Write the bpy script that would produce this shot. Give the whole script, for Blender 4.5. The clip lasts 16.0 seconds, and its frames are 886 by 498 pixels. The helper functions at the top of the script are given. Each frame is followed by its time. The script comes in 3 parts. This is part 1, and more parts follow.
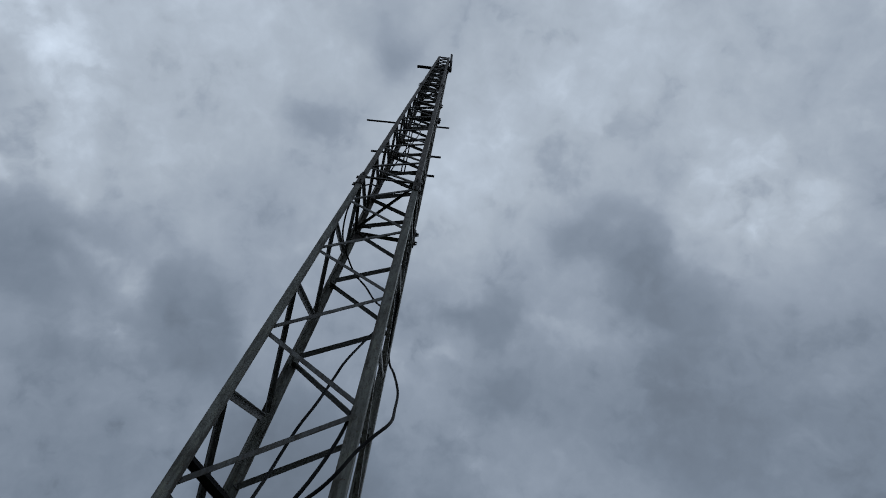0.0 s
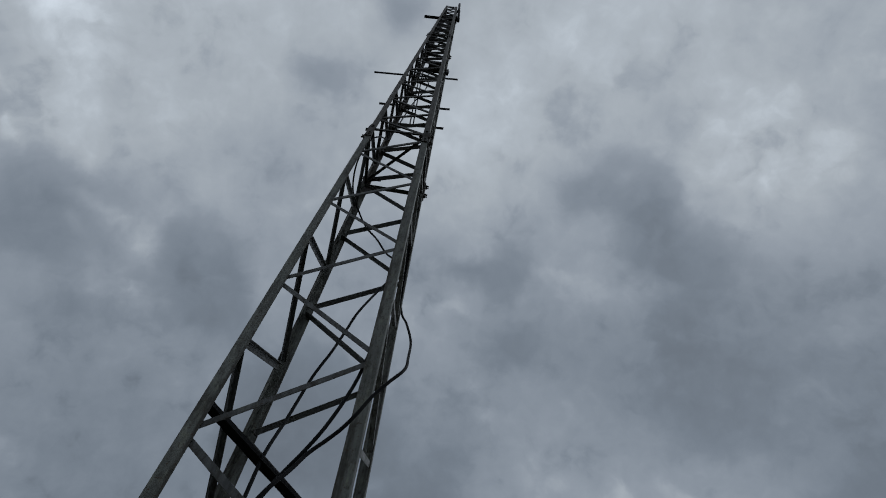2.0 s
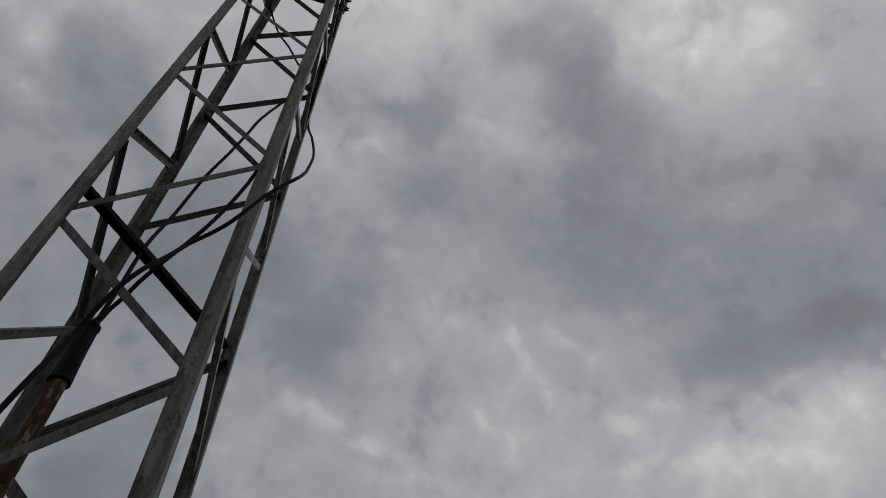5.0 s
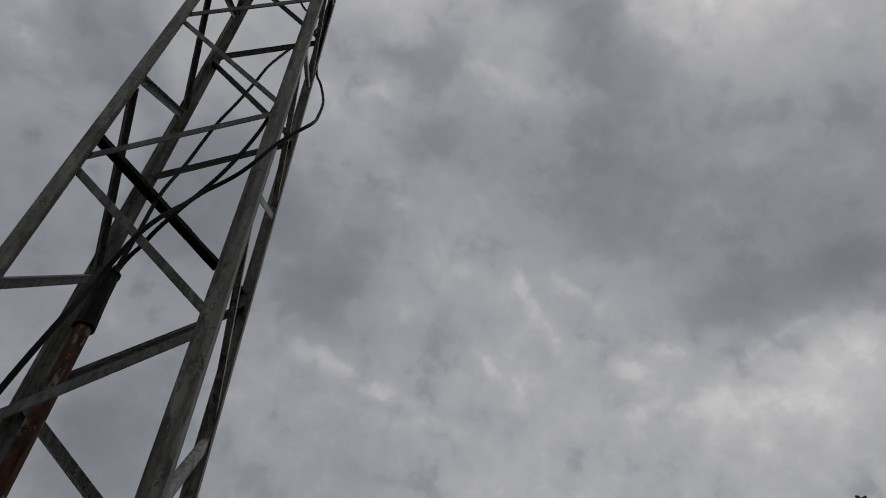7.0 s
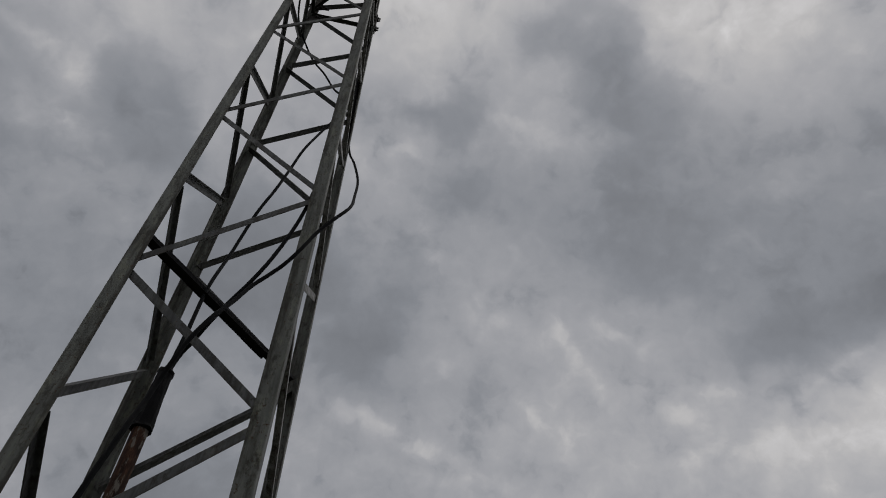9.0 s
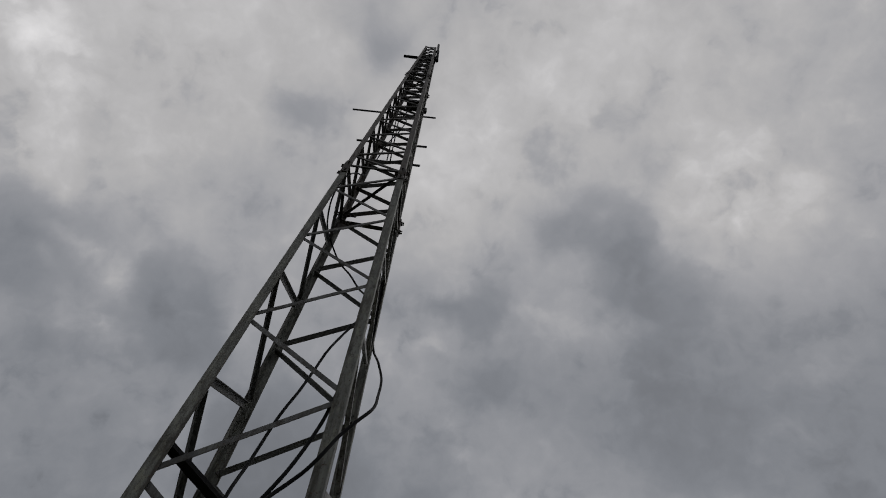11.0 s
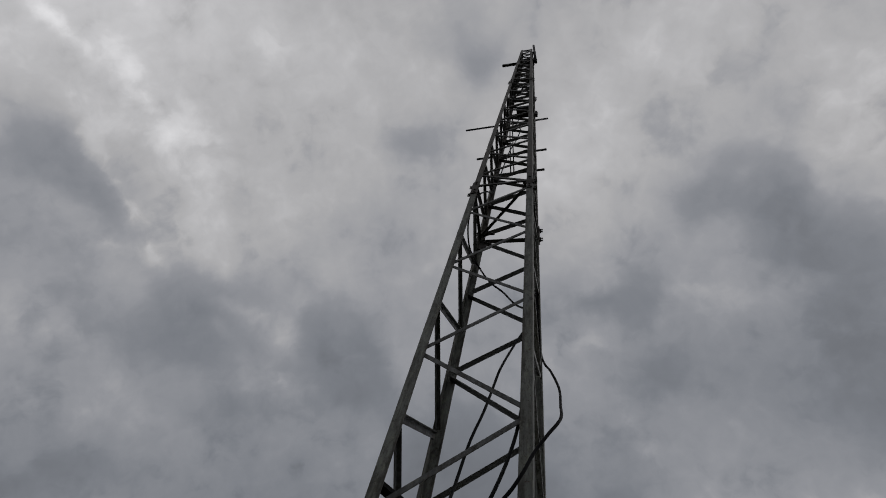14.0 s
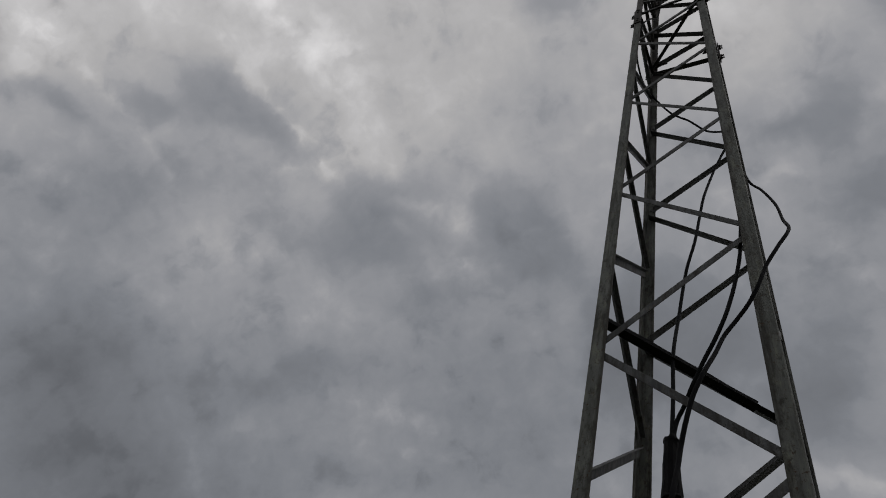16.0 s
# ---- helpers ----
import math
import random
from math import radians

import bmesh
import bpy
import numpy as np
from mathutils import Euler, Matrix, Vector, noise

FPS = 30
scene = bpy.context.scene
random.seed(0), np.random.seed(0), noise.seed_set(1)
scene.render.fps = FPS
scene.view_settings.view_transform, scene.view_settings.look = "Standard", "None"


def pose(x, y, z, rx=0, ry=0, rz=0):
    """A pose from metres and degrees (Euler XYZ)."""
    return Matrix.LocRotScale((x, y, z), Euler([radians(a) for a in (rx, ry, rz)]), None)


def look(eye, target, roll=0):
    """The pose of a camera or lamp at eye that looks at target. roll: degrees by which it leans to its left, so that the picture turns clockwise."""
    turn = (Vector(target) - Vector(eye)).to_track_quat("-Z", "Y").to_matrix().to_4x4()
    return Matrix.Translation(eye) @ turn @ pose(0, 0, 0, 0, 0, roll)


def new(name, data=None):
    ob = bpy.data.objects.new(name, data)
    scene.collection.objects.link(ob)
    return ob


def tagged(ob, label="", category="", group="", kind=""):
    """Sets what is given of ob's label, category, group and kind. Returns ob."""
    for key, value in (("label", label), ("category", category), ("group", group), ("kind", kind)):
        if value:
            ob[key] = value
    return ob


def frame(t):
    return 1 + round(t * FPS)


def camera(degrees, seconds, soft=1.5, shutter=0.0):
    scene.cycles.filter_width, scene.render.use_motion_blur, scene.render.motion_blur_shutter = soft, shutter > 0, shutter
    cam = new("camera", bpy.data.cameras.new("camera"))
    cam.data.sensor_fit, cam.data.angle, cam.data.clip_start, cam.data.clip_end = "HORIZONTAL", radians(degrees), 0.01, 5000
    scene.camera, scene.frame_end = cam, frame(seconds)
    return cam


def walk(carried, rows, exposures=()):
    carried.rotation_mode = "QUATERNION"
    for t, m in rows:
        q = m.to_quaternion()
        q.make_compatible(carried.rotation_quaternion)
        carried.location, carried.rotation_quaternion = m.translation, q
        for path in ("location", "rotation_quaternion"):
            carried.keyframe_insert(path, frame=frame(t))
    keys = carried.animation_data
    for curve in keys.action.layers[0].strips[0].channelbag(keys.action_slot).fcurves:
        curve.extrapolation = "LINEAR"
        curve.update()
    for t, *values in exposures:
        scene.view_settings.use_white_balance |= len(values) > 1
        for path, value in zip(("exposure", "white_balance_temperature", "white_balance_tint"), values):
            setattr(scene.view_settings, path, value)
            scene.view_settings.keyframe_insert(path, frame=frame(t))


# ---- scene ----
cam = camera(66.88, 16.0, soft=1.0)
# seconds, place, turn in degrees
PATH = [
    (0.0, 0.430, -1.618, 1.600, 159.09, -2.20, -6.85),
    (0.5, 0.433, -1.609, 1.600, 159.30, -1.62, -8.02),
    (1.0, 0.432, -1.606, 1.598, 157.61, -0.92, -8.21),
    (1.5, 0.417, -1.611, 1.586, 156.22, -1.81, -6.82),
    (2.0, 0.422, -1.599, 1.588, 155.22, -2.71, -6.08),
    (2.5, 0.427, -1.597, 1.581, 153.41, -2.85, -6.99),
    (3.0, 0.441, -1.580, 1.584, 151.29, -2.64, -7.39),
    (3.5, 0.444, -1.550, 1.575, 148.42, -2.24, -9.07),
    (4.0, 0.474, -1.528, 1.583, 144.55, -1.03, -11.58),
    (4.5, 0.481, -1.536, 1.568, 143.48, -0.20, -13.79),
    (5.0, 0.492, -1.515, 1.583, 141.91, 0.06, -14.94),
    (5.2, 0.491, -1.515, 1.582, 141.07, 0.46, -13.92),
    (7.5, 0.475, -1.510, 1.568, 137.43, -0.25, -14.28),
    (8.0, 0.488, -1.509, 1.565, 137.63, -0.07, -14.32),
    (8.5, 0.484, -1.513, 1.573, 137.12, 0.33, -14.51),
    (9.0, 0.443, -1.575, 1.606, 142.04, -0.12, -9.63),
    (9.5, 0.445, -1.583, 1.597, 151.41, -0.66, -7.84),
    (9.7, 0.447, -1.594, 1.600, 153.61, -0.58, -7.13),
    (11.8, 0.448, -1.600, 1.599, 158.73, -2.35, -7.25),
    (12.0, 0.452, -1.598, 1.593, 158.18, -2.83, -6.40),
    (12.5, 0.450, -1.611, 1.571, 157.00, -4.77, -1.19),
    (13.0, 0.451, -1.619, 1.555, 156.14, -4.76, 2.88),
    (13.5, 0.422, -1.628, 1.560, 156.63, -6.72, 6.05),
    (14.0, 0.402, -1.629, 1.572, 158.09, -7.45, 8.58),
    (14.5, 0.400, -1.611, 1.582, 158.67, -8.47, 10.54),
    (15.0, 0.388, -1.616, 1.567, 156.62, -9.14, 12.24),
    (15.5, 0.353, -1.601, 1.558, 153.90, -9.55, 16.07),
    (16.0, 0.299, -1.567, 1.541, 144.18, -14.68, 25.29),
]
LIGHT = [
    (0.0, -1.59, 5460, 5), (0.5, -1.69, 5480, 5), (1.0, -1.70, 5560, 5), (1.5, -1.70, 5650, 6), (2.0, -1.67, 5720, 4), (2.5, -1.64, 6000, 6),
    (3.0, -1.58, 6240, 9), (3.7, -1.51, 6450, 10), (4.5, -1.47, 6500, 10), (9.0, -1.48, 6500, 10), (9.5, -1.44, 6500, 10),
    (12.0, -1.67, 6450, 10), (13.0, -1.67, 6400, 10), (14.5, -1.72, 6400, 10), (15.5, -1.74, 6450, 10), (16.0, -1.66, 6500, 10),
]
walk(cam, [(r[0], pose(*r[1:])) for r in PATH], LIGHT)


# ---- node helpers ----
def node(tree, kind, **values):
    n = tree.nodes.new(kind)
    for key, value in values.items():
        n.inputs[key].default_value = value
    return n


def maths(tree, op, a, b=None, c=None, clamp=False):
    n = tree.nodes.new("ShaderNodeMath")
    n.operation, n.use_clamp = op, clamp
    for i, v in enumerate((a, b, c)):
        if v is None:
            continue
        if isinstance(v, (int, float)):
            n.inputs[i].default_value = v
        else:
            tree.links.new(v, n.inputs[i])
    return n.outputs[0]


def vector_maths(tree, op, a, b=None):
    n = tree.nodes.new("ShaderNodeVectorMath")
    n.operation = op
    for i, v in enumerate((a, b)):
        if v is None:
            continue
        if isinstance(v, tuple):
            n.inputs[i].default_value = v
        else:
            tree.links.new(v, n.inputs[i])
    return n


def noise_tex(tree, vector, scale, detail=5.0, rough=0.55, distortion=0.0):
    n = node(tree, "ShaderNodeTexNoise", Scale=scale, Detail=detail, Roughness=rough, Distortion=distortion)
    tree.links.new(vector, n.inputs["Vector"])
    return n


def ramp(tree, fac, stops):
    n = tree.nodes.new("ShaderNodeValToRGB")
    els = n.color_ramp.elements
    while len(els) < len(stops):
        els.new(0.5)
    for e, (p, col) in zip(els, stops):
        e.position, e.color = p, (*col, 1)
    tree.links.new(fac, n.inputs[0])
    return n.outputs[0]


def mix_rgb(tree, fac, a, b, blend="MIX"):
    n = tree.nodes.new("ShaderNodeMix")
    n.data_type, n.blend_type = "RGBA", blend
    for sock, v in ((n.inputs[0], fac), (n.inputs[6], a), (n.inputs[7], b)):
        if isinstance(v, (int, float)):
            sock.default_value = v
        elif isinstance(v, tuple):
            sock.default_value = (*v, 1)
        else:
            tree.links.new(v, sock)
    return n.outputs[2]


# ---- sky: an overcast deck under a high, hidden sun ----
SUN_ELEVATION, SUN_ROTATION = radians(58), radians(62)
# the cloud deck, seen in a flattened dome of the sky: across, ahead, breadth, stops lighter or darker
SWELLS = [
    (-0.620, 0.380, 0.160, -1.22), (-0.250, 0.400, 0.100, -0.53), (0.245, 0.250, 0.070, -0.24), (-0.525, 0.110, 0.070, -0.32),
    (0.100, 0.275, 0.050, -0.17), (0.385, 0.215, 0.070, -0.52), (-0.060, 0.460, 0.160, -0.19), (-0.300, -0.050, 0.100, 0.72),
    (0.100, 0.050, 0.100, 0.50), (0.225, 0.125, 0.050, 0.30), (-0.150, 0.050, 0.100, 0.39), (-0.275, 0.150, 0.050, 0.34),
    (0.000, 0.150, 0.050, 0.43), (0.225, -0.025, 0.050, 0.16), (-0.450, -0.050, 0.050, 0.44), (-0.200, 0.225, 0.050, 0.24),
    (-0.575, 0.200, 0.050, -0.34), (-0.425, 0.175, 0.050, 0.24), (0.325, 0.325, 0.050, -0.21),
    (0.175, 0.275, 0.050, -0.20), (0.050, 0.600, 0.050, -0.25), (-0.010, 0.236, 0.076, -0.12), (0.014, 0.423, 0.058, -0.16),
]
BANKS = [
    (0.435, 0.346, 0.042, 0.20), (0.409, 0.392, 0.040, 0.16), (0.378, 0.434, 0.036, 0.10),
    (0.145, 0.335, 0.051, -0.14), (-0.194, 0.117, 0.026, 0.06),
    (-0.200, 0.591, 0.063, -0.38), (-0.096, 0.533, 0.048, -0.12), (-0.075, 0.419, 0.051, -0.12), (0.417, 0.356, 0.035, 0.06),
    (0.436, 0.306, 0.023, 0.12), (0.331, 0.285, 0.043, -0.12), (0.394, 0.278, 0.025, -0.20),
    (0.219, 0.247, 0.048, -0.08),
]
# the deck's folds: across, ahead, half length, half breadth, bearing in degrees, stops darker or lighter
BELLIES_WEST = [
    (-0.603, 0.263, 0.058, 0.028, 33, -0.11), (-0.548, 0.200, 0.077, 0.035, 31, -0.14), (-0.468, 0.099, 0.055, 0.028, 40, -0.13),
    (-0.467, -0.003, 0.032, 0.012, 64, -0.11), (-0.463, 0.053, 0.039, 0.021, 40, -0.07), (-0.461, 0.287, 0.064, 0.015, 35, -0.06),
    (-0.455, 0.020, 0.025, 0.008, 74, -0.11), (-0.413, 0.205, 0.039, 0.020, 29, -0.09), (-0.409, 0.107, 0.025, 0.021, 51, -0.09),
    (-0.408, 0.302, 0.046, 0.019, 17, -0.12), (-0.405, 0.045, 0.026, 0.009, 66, -0.11), (-0.395, 0.393, 0.079, 0.015, 30, -0.07),
    (-0.385, 0.135, 0.028, 0.014, 37, -0.09), (-0.382, 0.061, 0.054, 0.017, 32, -0.11), (-0.378, 0.290, 0.065, 0.014, 39, -0.10),
]
BELLIES_MID_WEST = [
    (-0.369, 0.116, 0.034, 0.019, 47, -0.10), (-0.355, 0.055, 0.030, 0.019, 47, -0.23), (-0.336, 0.192, 0.056, 0.023, 37, -0.11),
    (-0.332, 0.102, 0.031, 0.015, 69, -0.18), (-0.329, 0.224, 0.045, 0.017, 24, -0.11), (-0.300, 0.280, 0.038, 0.011, 41, -0.07),
    (-0.294, 0.179, 0.030, 0.016, 43, -0.14), (-0.287, 0.203, 0.030, 0.023, 43, -0.19), (-0.270, 0.280, 0.025, 0.012, 22, -0.11),
    (-0.269, 0.247, 0.035, 0.023, 53, -0.09), (-0.242, 0.112, 0.009, 0.021, 18, -0.07), (-0.240, 0.195, 0.025, 0.017, 22, -0.15),
    (-0.239, 0.241, 0.023, 0.010, 51, -0.09), (-0.231, 0.093, 0.027, 0.015, 104, -0.06), (-0.221, 0.126, 0.024, 0.012, 17, -0.05),
]
BELLIES_MIDDLE = [
    (-0.221, 0.289, 0.026, 0.014, 20, -0.09), (-0.214, 0.454, 0.025, 0.035, 178, -0.07), (-0.208, 0.183, 0.034, 0.014, 50, -0.05),
    (-0.190, 0.129, 0.023, 0.015, 102, -0.06), (-0.190, 0.553, 0.033, 0.025, 1, -0.07), (-0.188, 0.256, 0.038, 0.024, 67, -0.23),
    (-0.177, 0.239, 0.030, 0.022, 29, -0.18), (-0.164, 0.277, 0.030, 0.026, 68, -0.14), (-0.146, 0.533, 0.060, 0.043, 156, -0.14),
    (-0.146, 0.153, 0.035, 0.013, 5, -0.05), (-0.142, 0.384, 0.027, 0.023, 174, -0.14), (-0.139, 0.189, 0.029, 0.022, 79, -0.07),
    (-0.121, 0.337, 0.027, 0.017, 172, -0.14), (-0.120, 0.611, 0.098, 0.038, 179, -0.18), (-0.106, 0.104, 0.019, 0.011, 174, -0.12),
]
BELLIES_MID_EAST = [
    (-0.104, 0.413, 0.048, 0.035, 11, -0.11), (-0.098, 0.095, 0.023, 0.012, 176, -0.14), (-0.084, 0.353, 0.051, 0.052, 13, -0.21),
    (-0.053, 0.035, 0.026, 0.022, 69, -0.17), (-0.046, 0.053, 0.012, 0.009, 173, -0.11), (-0.041, 0.376, 0.030, 0.022, 139, -0.09),
    (-0.011, 0.445, 0.025, 0.066, 6, -0.09), (-0.001, 0.233, 0.033, 0.022, 6, -0.09), (0.001, 0.424, 0.042, 0.015, 5, -0.08),
    (0.022, 0.237, 0.023, 0.012, 174, -0.12), (0.030, 0.465, 0.033, 0.013, 9, -0.07), (0.031, 0.375, 0.027, 0.069, 9, -0.14),
    (0.046, 0.158, 0.011, 0.007, 172, -0.06), (0.057, 0.220, 0.023, 0.018, 38, -0.12), (0.062, 0.282, 0.027, 0.017, 33, -0.09),
]
BELLIES_EAST = [
    (0.064, 0.248, 0.031, 0.014, 13, -0.07), (0.066, 0.091, 0.027, 0.014, 22, -0.06), (0.084, 0.190, 0.026, 0.013, 163, -0.08),
    (0.094, 0.456, 0.044, 0.013, 178, -0.09), (0.097, 0.165, 0.022, 0.015, 13, -0.19), (0.099, 0.094, 0.018, 0.009, 31, -0.06),
    (0.101, 0.290, 0.043, 0.017, 0, -0.06), (0.110, 0.150, 0.020, 0.017, 29, -0.11), (0.114, 0.130, 0.018, 0.009, 21, -0.07),
    (0.133, 0.428, 0.038, 0.014, 174, -0.07), (0.138, 0.079, 0.031, 0.016, 31, -0.11), (0.148, 0.156, 0.039, 0.024, 80, -0.21),
    (0.152, 0.191, 0.027, 0.019, 80, -0.12), (0.152, 0.305, 0.071, 0.030, 173, -0.05), (0.154, 0.058, 0.011, 0.007, 12, -0.07),
]
BELLIES_FAR_EAST = [
    (0.162, 0.515, 0.039, 0.012, 3, -0.07), (0.163, 0.109, 0.018, 0.014, 9, -0.09), (0.166, 0.175, 0.025, 0.019, 51, -0.12),
    (0.189, 0.218, 0.022, 0.046, 1, -0.09), (0.196, 0.194, 0.048, 0.019, 1, -0.09), (0.222, 0.400, 0.032, 0.014, 1, -0.07),
    (0.241, 0.318, 0.061, 0.042, 167, -0.19), (0.246, 0.237, 0.070, 0.034, 0, -0.06), (0.253, 0.190, 0.058, 0.027, 170, -0.07),
    (0.295, 0.252, 0.047, 0.024, 175, -0.08), (0.344, 0.342, 0.063, 0.022, 146, -0.16), (0.367, 0.184, 0.035, 0.032, 155, -0.09),
    (0.385, 0.281, 0.062, 0.031, 136, -0.13),
]
CRESTS_WEST = [
    (-0.496, 0.060, 0.016, 0.005, 59, 0.15), (-0.485, 0.175, 0.027, 0.008, 40, 0.08), (-0.466, -0.021, 0.010, 0.008, 52, 0.18),
    (-0.442, -0.036, 0.016, 0.014, 51, 0.26), (-0.427, 0.019, 0.042, 0.005, 73, 0.18), (-0.420, 0.088, 0.022, 0.004, 93, 0.14),
    (-0.420, 0.170, 0.025, 0.016, 37, 0.12), (-0.405, 0.243, 0.022, 0.013, 36, 0.10), (-0.383, 0.196, 0.027, 0.007, 26, 0.12),
    (-0.373, 0.333, 0.041, 0.006, 47, 0.08), (-0.333, 0.137, 0.023, 0.005, 34, 0.16), (-0.324, -0.017, 0.021, 0.005, 58, 0.26),
    (-0.324, 0.077, 0.029, 0.005, 72, 0.20), (-0.319, 0.376, 0.043, 0.007, 49, 0.13), (-0.311, 0.130, 0.031, 0.005, 81, 0.20),
    (-0.309, 0.412, 0.046, 0.005, 36, 0.08),
]
CRESTS_MID_WEST = [
    (-0.294, 0.136, 0.017, 0.010, 20, 0.12), (-0.292, 0.029, 0.034, 0.009, 78, 0.15), (-0.278, 0.072, 0.062, 0.023, 49, 0.12),
    (-0.275, 0.157, 0.027, 0.007, 43, 0.09), (-0.271, 0.093, 0.012, 0.025, 32, 0.05), (-0.269, 0.219, 0.012, 0.005, 61, 0.12),
    (-0.252, 0.071, 0.021, 0.008, 22, 0.08), (-0.251, 0.208, 0.027, 0.005, 33, 0.13), (-0.244, 0.277, 0.027, 0.005, 31, 0.08),
    (-0.240, 0.264, 0.013, 0.007, 21, 0.12), (-0.228, 0.269, 0.028, 0.006, 70, 0.13), (-0.221, 0.233, 0.023, 0.006, 60, 0.10),
    (-0.189, 0.345, 0.028, 0.007, 47, 0.06), (-0.166, 0.266, 0.026, 0.007, 71, 0.09), (-0.011, 0.271, 0.033, 0.010, 167, 0.11),
    (-0.009, 0.410, 0.024, 0.008, 0, 0.10),
]
CRESTS_MIDDLE = [
    (0.000, 0.232, 0.034, 0.006, 158, 0.09), (0.003, 0.265, 0.023, 0.005, 173, 0.10), (0.005, 0.491, 0.045, 0.007, 20, 0.10),
    (0.026, 0.107, 0.025, 0.012, 92, 0.10), (0.034, 0.212, 0.017, 0.021, 4, 0.06), (0.046, 0.337, 0.024, 0.005, 62, 0.16),
    (0.060, 0.249, 0.027, 0.008, 175, 0.06), (0.066, 0.509, 0.056, 0.006, 17, 0.14), (0.074, 0.228, 0.026, 0.007, 6, 0.06),
    (0.092, 0.531, 0.031, 0.006, 2, 0.08), (0.111, 0.383, 0.029, 0.007, 25, 0.10), (0.112, 0.072, 0.032, 0.010, 21, 0.06),
    (0.130, 0.144, 0.010, 0.005, 144, 0.12), (0.157, 0.231, 0.024, 0.008, 172, 0.08), (0.176, 0.470, 0.030, 0.006, 22, 0.16),
    (0.179, 0.399, 0.022, 0.005, 48, 0.17),
]
CRESTS_MID_EAST = [
    (0.191, 0.172, 0.025, 0.010, 1, 0.12), (0.207, 0.430, 0.019, 0.005, 37, 0.16), (0.214, 0.096, 0.030, 0.021, 1, 0.08),
    (0.218, 0.121, 0.047, 0.019, 1, 0.10), (0.222, 0.380, 0.026, 0.005, 21, 0.09), (0.223, 0.136, 0.022, 0.007, 179, 0.09),
    (0.267, 0.420, 0.033, 0.006, 15, 0.08), (0.296, 0.282, 0.023, 0.010, 168, 0.08), (0.308, 0.226, 0.018, 0.010, 135, 0.09),
    (0.311, 0.396, 0.032, 0.007, 167, 0.07), (0.312, 0.456, 0.029, 0.008, 147, 0.09), (0.350, 0.422, 0.052, 0.017, 142, 0.04),
    (0.374, 0.360, 0.041, 0.004, 125, 0.13), (0.413, 0.369, 0.067, 0.026, 126, 0.06), (0.424, 0.311, 0.030, 0.011, 117, 0.06),
]
world = bpy.data.worlds.new("overcast_sky")
scene.world = world
world.use_nodes = True
wt = world.node_tree
wt.nodes.clear()
sky = wt.nodes.new("ShaderNodeTexSky")
sky.sky_type, sky.sun_disc = "NISHITA", False
sky.sun_elevation, sky.sun_rotation = SUN_ELEVATION, SUN_ROTATION
coord = wt.nodes.new("ShaderNodeTexCoord").outputs["Generated"]
xyz = wt.nodes.new("ShaderNodeSeparateXYZ")
wt.links.new(coord, xyz.inputs[0])
high = maths(wt, "ADD", maths(wt, "MAXIMUM", xyz.outputs[2], -0.2), 1.0)
deck = wt.nodes.new("ShaderNodeCombineXYZ")
wt.links.new(maths(wt, "DIVIDE", xyz.outputs[0], high), deck.inputs[0])
wt.links.new(maths(wt, "DIVIDE", xyz.outputs[1], high), deck.inputs[1])
plane = deck.outputs[0]


def ragged(place, scale, detail, reach):
    """The dome's coordinates, pushed about by turbulence, so that cloud edges are torn."""
    turb = noise_tex(wt, place, scale, detail, 0.56)
    push = vector_maths(wt, "SCALE", vector_maths(wt, "SUBTRACT", turb.outputs["Color"], (0.5, 0.5, 0.5)).outputs[0])
    push.inputs[3].default_value = reach
    return vector_maths(wt, "MULTIPLY", vector_maths(wt, "ADD", place, push.outputs[0]).outputs[0], (1, 1, 0)).outputs[0]


def fade(place, cx, cy, long, broad, stops, total):
    """Adds one patch of cloud that fades out over its length and breadth."""
    own = vector_maths(wt, "MULTIPLY_ADD", place, (1 / long, 1 / broad, 0.0))
    own.inputs[2].default_value = (-cx / long, -cy / broad, 0.0)
    q = vector_maths(wt, "DOT_PRODUCT", own.outputs[0], own.outputs[0]).outputs["Value"]
    return maths(wt, "MULTIPLY_ADD", maths(wt, "POWER", 0.5, q), stops, total)


def puffs(place, table, total):
    """Round swells of the deck."""
    for cx, cy, breadth, stops in table:
        total = fade(place, cx, cy, breadth, breadth, stops, total)
    return total


def folds(place, table, total):
    """Long strips of thicker or thinner cloud, set to the nearest of twelve bearings."""
    for step in range(12):
        c, k = math.cos(step * math.pi / 12), math.sin(step * math.pi / 12)
        mine = [row for row in table if round(row[4] / 15) % 12 == step]
        if not mine:
            continue
        turned = wt.nodes.new("ShaderNodeCombineXYZ")
        wt.links.new(vector_maths(wt, "DOT_PRODUCT", place, (c, k, 0.0)).outputs["Value"], turned.inputs[0])
        wt.links.new(vector_maths(wt, "DOT_PRODUCT", place, (-k, c, 0.0)).outputs["Value"], turned.inputs[1])
        for cx, cy, long, broad, bearing, stops in mine:
            total = fade(turned.outputs[0], cx * c + cy * k, cy * c - cx * k, long, broad, stops, total)
    return total


soft_edge = ragged(plane, 13.0, 4.0, 0.044)
torn_edge = ragged(ragged(plane, 20.0, 3.0, 0.020), 58.0, 5.0, 0.013)


def smooth(value, low, high):
    n = node(wt, "ShaderNodeMapRange")
    n.interpolation_type = "SMOOTHSTEP"
    wt.links.new(value, n.inputs["Value"])
    n.inputs["From Min"].default_value, n.inputs["From Max"].default_value = low, high
    return n.outputs[0]


